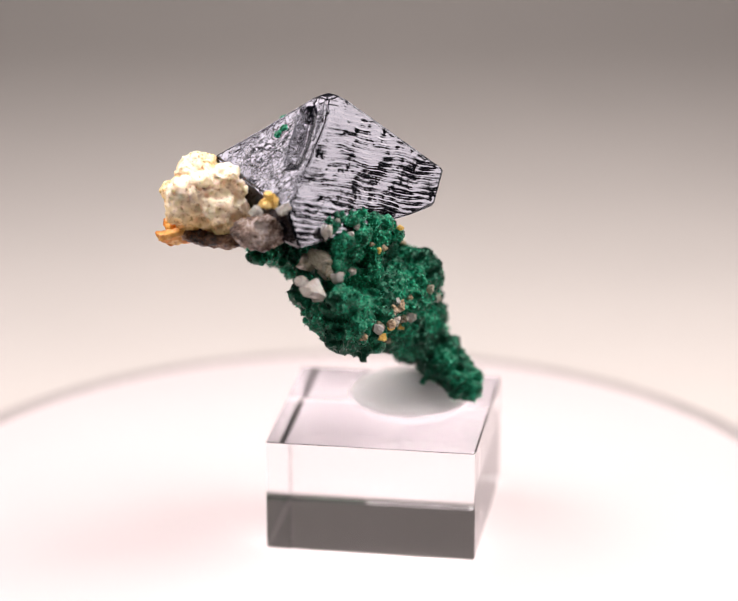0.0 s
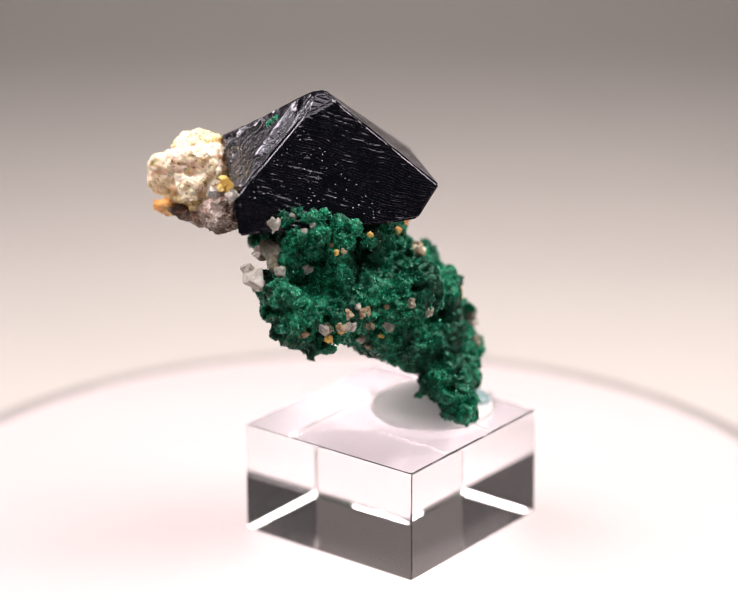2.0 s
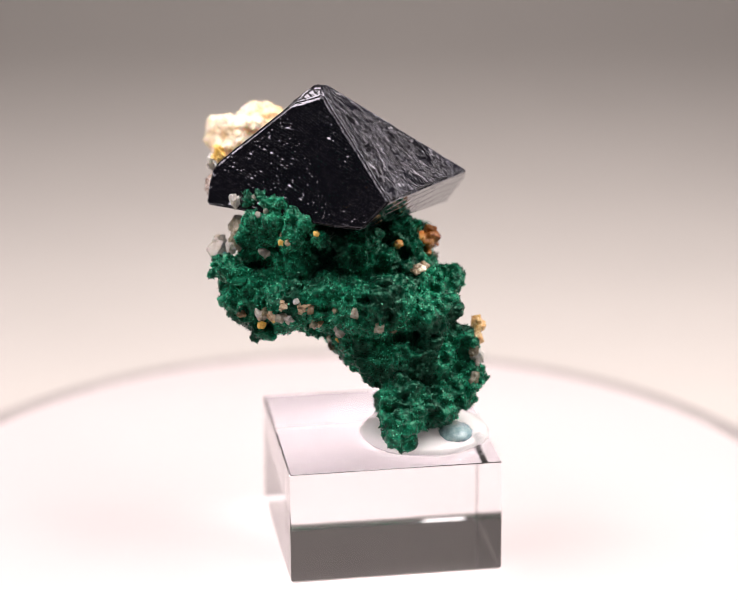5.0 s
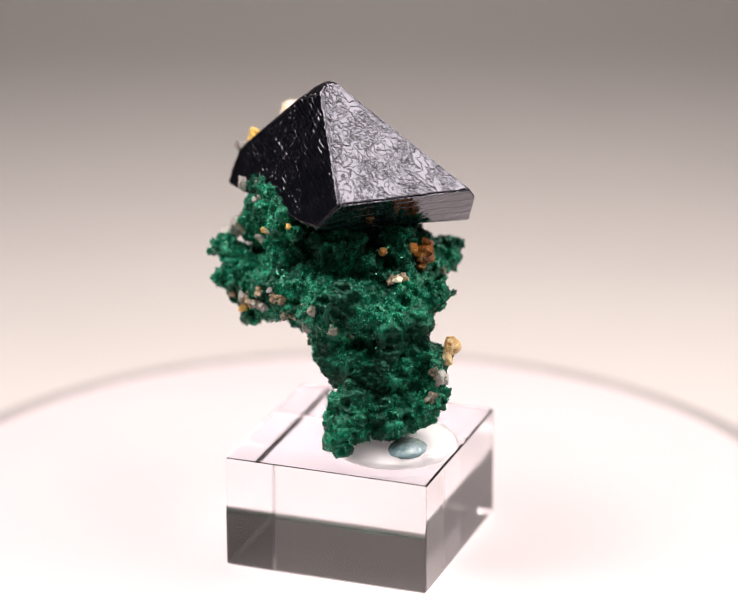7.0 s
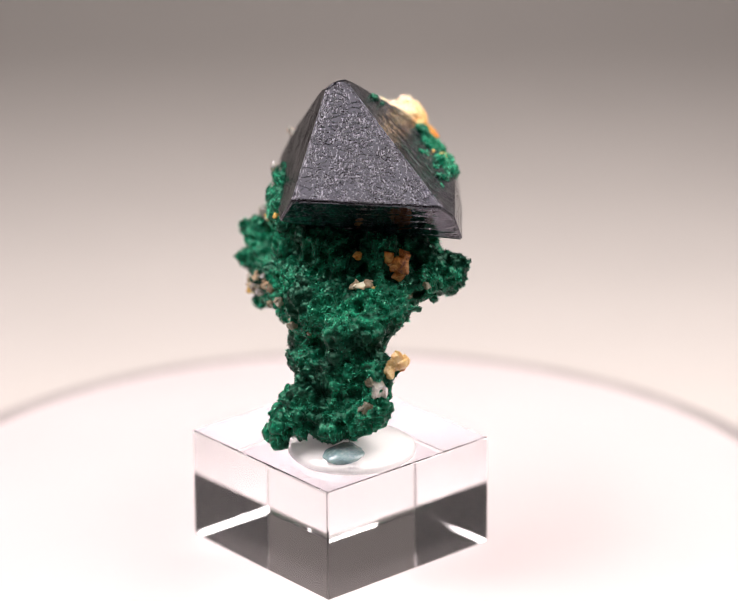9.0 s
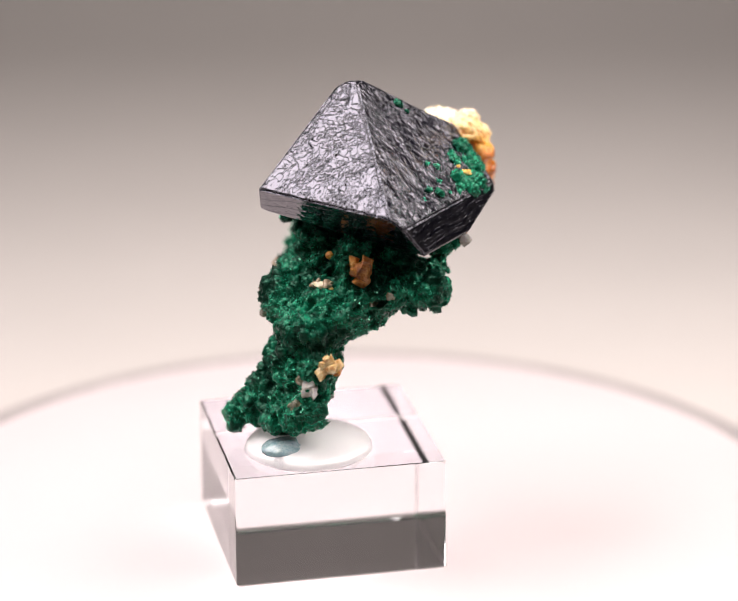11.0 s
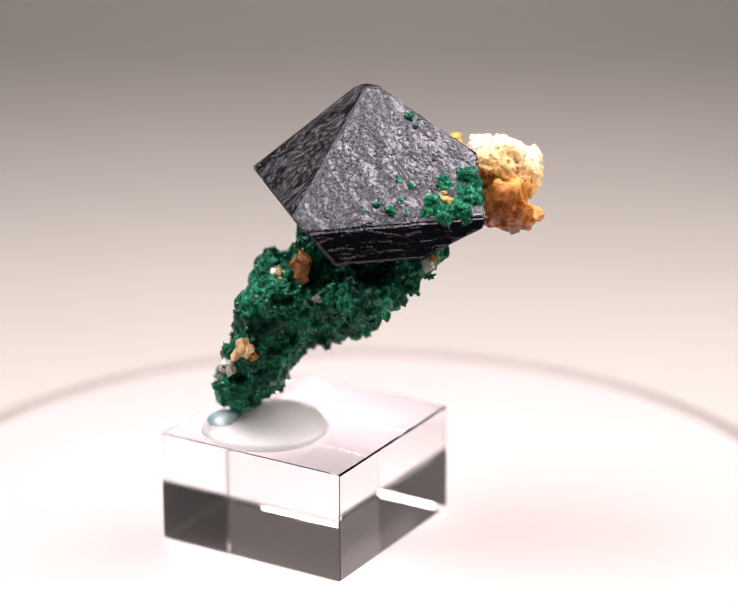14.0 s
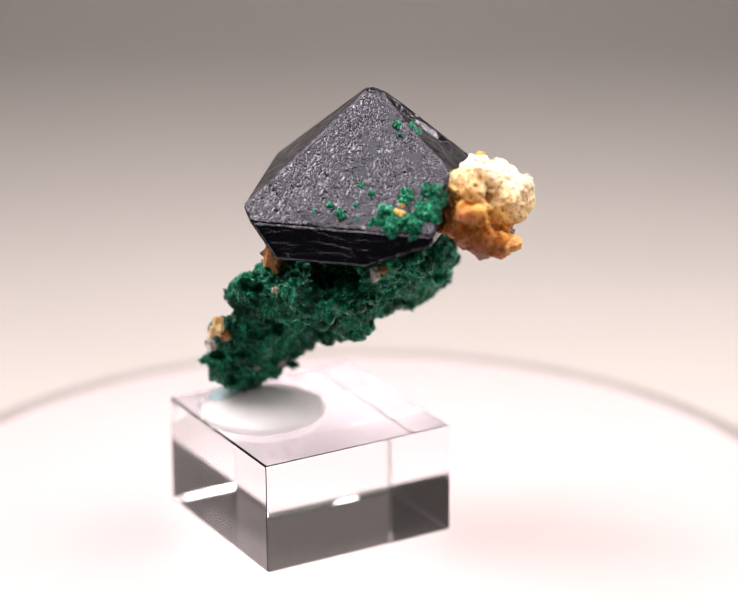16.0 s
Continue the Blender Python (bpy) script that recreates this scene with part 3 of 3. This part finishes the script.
    stone("smoky_quartz_grain", -1.4, -12.3, 38.2, (2.0, 1.9, 1.7), 14, SMOKY, "greyish translucent quartz grain")
    stone("smoky_quartz_grain", -0.2, -13.0, 37.2, (1.3, 1.2, 1.2), 43, SMOKY)
    stone("quartz_grain", 1.2, -14.0, 36.6, (0.8, 0.6, 0.9), 44, QUARTZ)
    stone("quartz_grain", -0.2, -13.3, 41.9, (0.7, 0.6, 1.1), 15, QUARTZ, "small clear chip")
    stone("quartz_grain", 2.2, -10.9, 40.6, (0.6, 0.5, 0.6), 45, QUARTZ)
    stone("amber_grain", 0.3, 9.6, 35.9, (1.5, 1.5, 1.6), 16, AMBER, "brown-orange faceted grain")
    stone("amber_grain", 0.9, 8.4, 36.7, (0.9, 0.8, 1.1), 46, RUST)
    stone("amber_grain", 3.2, 5.6, 36.6, (0.7, 0.6, 0.6), 47, RUST)
    stone("quartz_grain", 4.6, 8.0, 33.9, (1.2, 0.7, 0.6), 17, CREAM, "flat cream flake")
    stone("quartz_grain", 3.6, 8.6, 33.7, (0.6, 0.5, 0.5), 48, YELLOW)
    stone("honey_grain", 5.0, 14.7, 26.5, (1.2, 1.0, 1.3), 18, HONEY, "honey-coloured quartz grain")
    stone("honey_grain", 5.9, 14.5, 25.6, (0.9, 0.8, 0.9), 49, HONEY)
    stone("honey_grain", 4.2, 14.2, 25.6, (0.8, 0.8, 0.7), 50, AMBER)
    stone("pale_quartz_grain", 7.6, 14.3, 23.8, (1.1, 1.0, 1.4), 19, QUARTZ, "pale translucent quartz grain")
    stone("pale_quartz_grain", 8.2, 13.8, 24.8, (0.8, 0.7, 0.8), 51, SMOKY)
    stone("cream_grain", 6.4, -6.3, 30.5, (0.8, 0.7, 0.7), 20, CREAM)
    stone("cream_grain", 6.9, -8.0, 29.4, (0.7, 0.6, 0.6), 52, QUARTZ)
    stone("cream_grain", 5.9, -10.9, 28.6, (0.6, 0.6, 0.6), 53, YELLOW)
    stone("cream_grain", 5.4, -11.2, 29.6, (0.8, 0.6, 0.7), 54, QUARTZ)
    stone("cream_grain", 7.6, -5.0, 28.8, (0.6, 0.6, 0.5), 55, SMOKY)
    stone("cream_grain", -13.2, 3.8, 36.8, (0.9, 0.7, 0.9), 21, QUARTZ)
    stone("cream_grain", -13.2, 2.6, 37.4, (0.8, 0.6, 0.6), 56, AMBER)
    stone("ochre_grain", -14.0, 1.0, 44.0, (0.9, 0.6, 0.5), 22, YELLOW, "ochre-yellow grain on the crust")
    stone("ochre_grain", -13.2, 0.2, 44.6, (0.6, 0.5, 0.4), 57, YELLOW)
    # small grains scattered over the malachite
    scattered = (
        ("quartz_grain", QUARTZ, ((7.9, -2.1, 27.9, 0.73), (6.6, -8.7, 29.3, 0.45), (2.8, -9.9, 41.5, 0.40), (0.8, -10.9, 42.5, 0.45), (2.1, -10.1, 36.1, 0.68), (6.4, 12.5, 18.2, 0.45), (4.7, 6.5, 20.6, 0.68), (4.2, 10.1, 20.9, 0.45), (7.1, -7.1, 31.6, 0.40),)),
        ("smoky_quartz_grain", SMOKY, ((5.4, -10.6, 29.7, 0.73), (5.1, -2.6, 24.9, 0.56), (10.4, 2.2, 29.0, 0.62), (6.4, -8.8, 29.8, 0.85), (4.2, -2.3, 25.6, 0.73), (10.0, -0.6, 30.9, 0.56), (9.2, 3.9, 28.2, 0.45), (-0.7, 9.9, 31.9, 0.73), (-2.7, 11.0, 33.0, 0.51), (8.9, 13.7, 21.3, 0.90),)),
        ("cream_grain", BEIGE, ((7.1, -6.3, 30.7, 0.68), (6.4, -4.2, 28.6, 0.62), (4.9, 7.4, 33.8, 0.68), (5.6, -7.8, 38.3, 0.40), (7.6, -2.4, 30.5, 0.51), (4.3, -8.3, 38.9, 0.34), (6.9, -8.6, 31.1, 0.62), (6.7, -9.9, 29.9, 0.62), (3.8, -13.1, 29.3, 0.56), (7.1, -5.4, 30.7, 0.68), (4.1, 8.4, 34.1, 0.73),)),
        ("ochre_grain", YELLOW, ((5.1, -8.4, 38.3, 0.40), (6.7, -9.7, 29.3, 0.40), (7.0, -4.6, 39.8, 0.40), (6.6, -2.1, 26.5, 0.40),)),
        ("rusty_grain", RUST, ((-8.9, -2.6, 36.6, 0.51), (1.9, 5.0, 35.8, 0.45),)),
    )
    for k, (name, mat, places) in enumerate(scattered):
        for i, (x, y, z, r) in enumerate(places):
            stone(name, x, y, z, (r * 1.1, r, r * 1.05), 100 + 20 * k + i, mat)
    return tagged(ob, "blue-black azurite crystal on green malachite with cream matrix", "mineral specimen")


# ---- glue under the specimen ----
def make_glue():
    m, tree, b = material("hot_glue", 0.12, 0, 1.48)
    n = noise_of(tree, place(tree), 240, 3)
    tree.links.new(ramp(tree, n, ((0.35, (0.95, 0.96, 0.965)), (0.65, (0.985, 0.98, 0.97)))), b.inputs["Base Color"])
    b.inputs["Subsurface Weight"].default_value = 1.0
    b.inputs["Subsurface Radius"].default_value = (0.0030, 0.0030, 0.0030)
    b.inputs["Subsurface Scale"].default_value = 1.0
    return m


def glue_dab():
    bm = revolve([(0, 0), (7.3 * MM, 0), (7.6 * MM, 0.3 * MM), (7.2 * MM, 0.9 * MM), (5.8 * MM, 1.5 * MM), (3.5 * MM, 2.1 * MM), (1.5 * MM, 2.7 * MM), (0, 2.9 * MM)], 72)
    for v in bm.verts:
        q = v.co * 1000
        v.co += Vector((0.3 * noise.noise(q * 0.25), 0.3 * noise.noise(q * 0.25 + Vector((7, 0, 0))), 0.0)) * MM
        v.co += Vector((6.5, 8.2, BLOCK_H + 0.004)) * MM
    ob = new("glue_dab")
    part("dab", bm, make_glue(), ob, "cloudy white dome of glue", True)
    # added teal lump imitates the specimen foot mirrored in the glue
    part("stain_and_reflection", chunk(9.8, 11.0, BLOCK_H + 1.25, (2.8, 2.3, 1.15), 61, 6, 0.15), TEAL, ob, "blue-green lump standing in for the foot's reflection in the glue", True)
    for x, y, r in ((11.0, 13.9, 0.75), (7.4, 13.4, 0.5), (9.9, 12.9, 0.3), (5.6, 13.0, 0.28), (12.6, 11.4, 0.35)):
        bubble = bmesh.new()
        bmesh.ops.create_icosphere(bubble, subdivisions=3, radius=r * MM, matrix=Matrix.Translation((x * MM, y * MM, (BLOCK_H + 0.75) * MM)))
        part("bubble", bubble, ACRYLIC, ob, "clear bubble", True)
    return tagged(ob, "round dab of cloudy white glue on the clear block", "glue")


TURNING = [turntable(), display_block(), mineral_specimen(), glue_dab()]


def motions():
    for thing in TURNING:
        walk(thing, [(t, pose(0, 0, 0, 0, 0, TURN_START + TURN_RATE * t)) for t in range(17)])


motions()
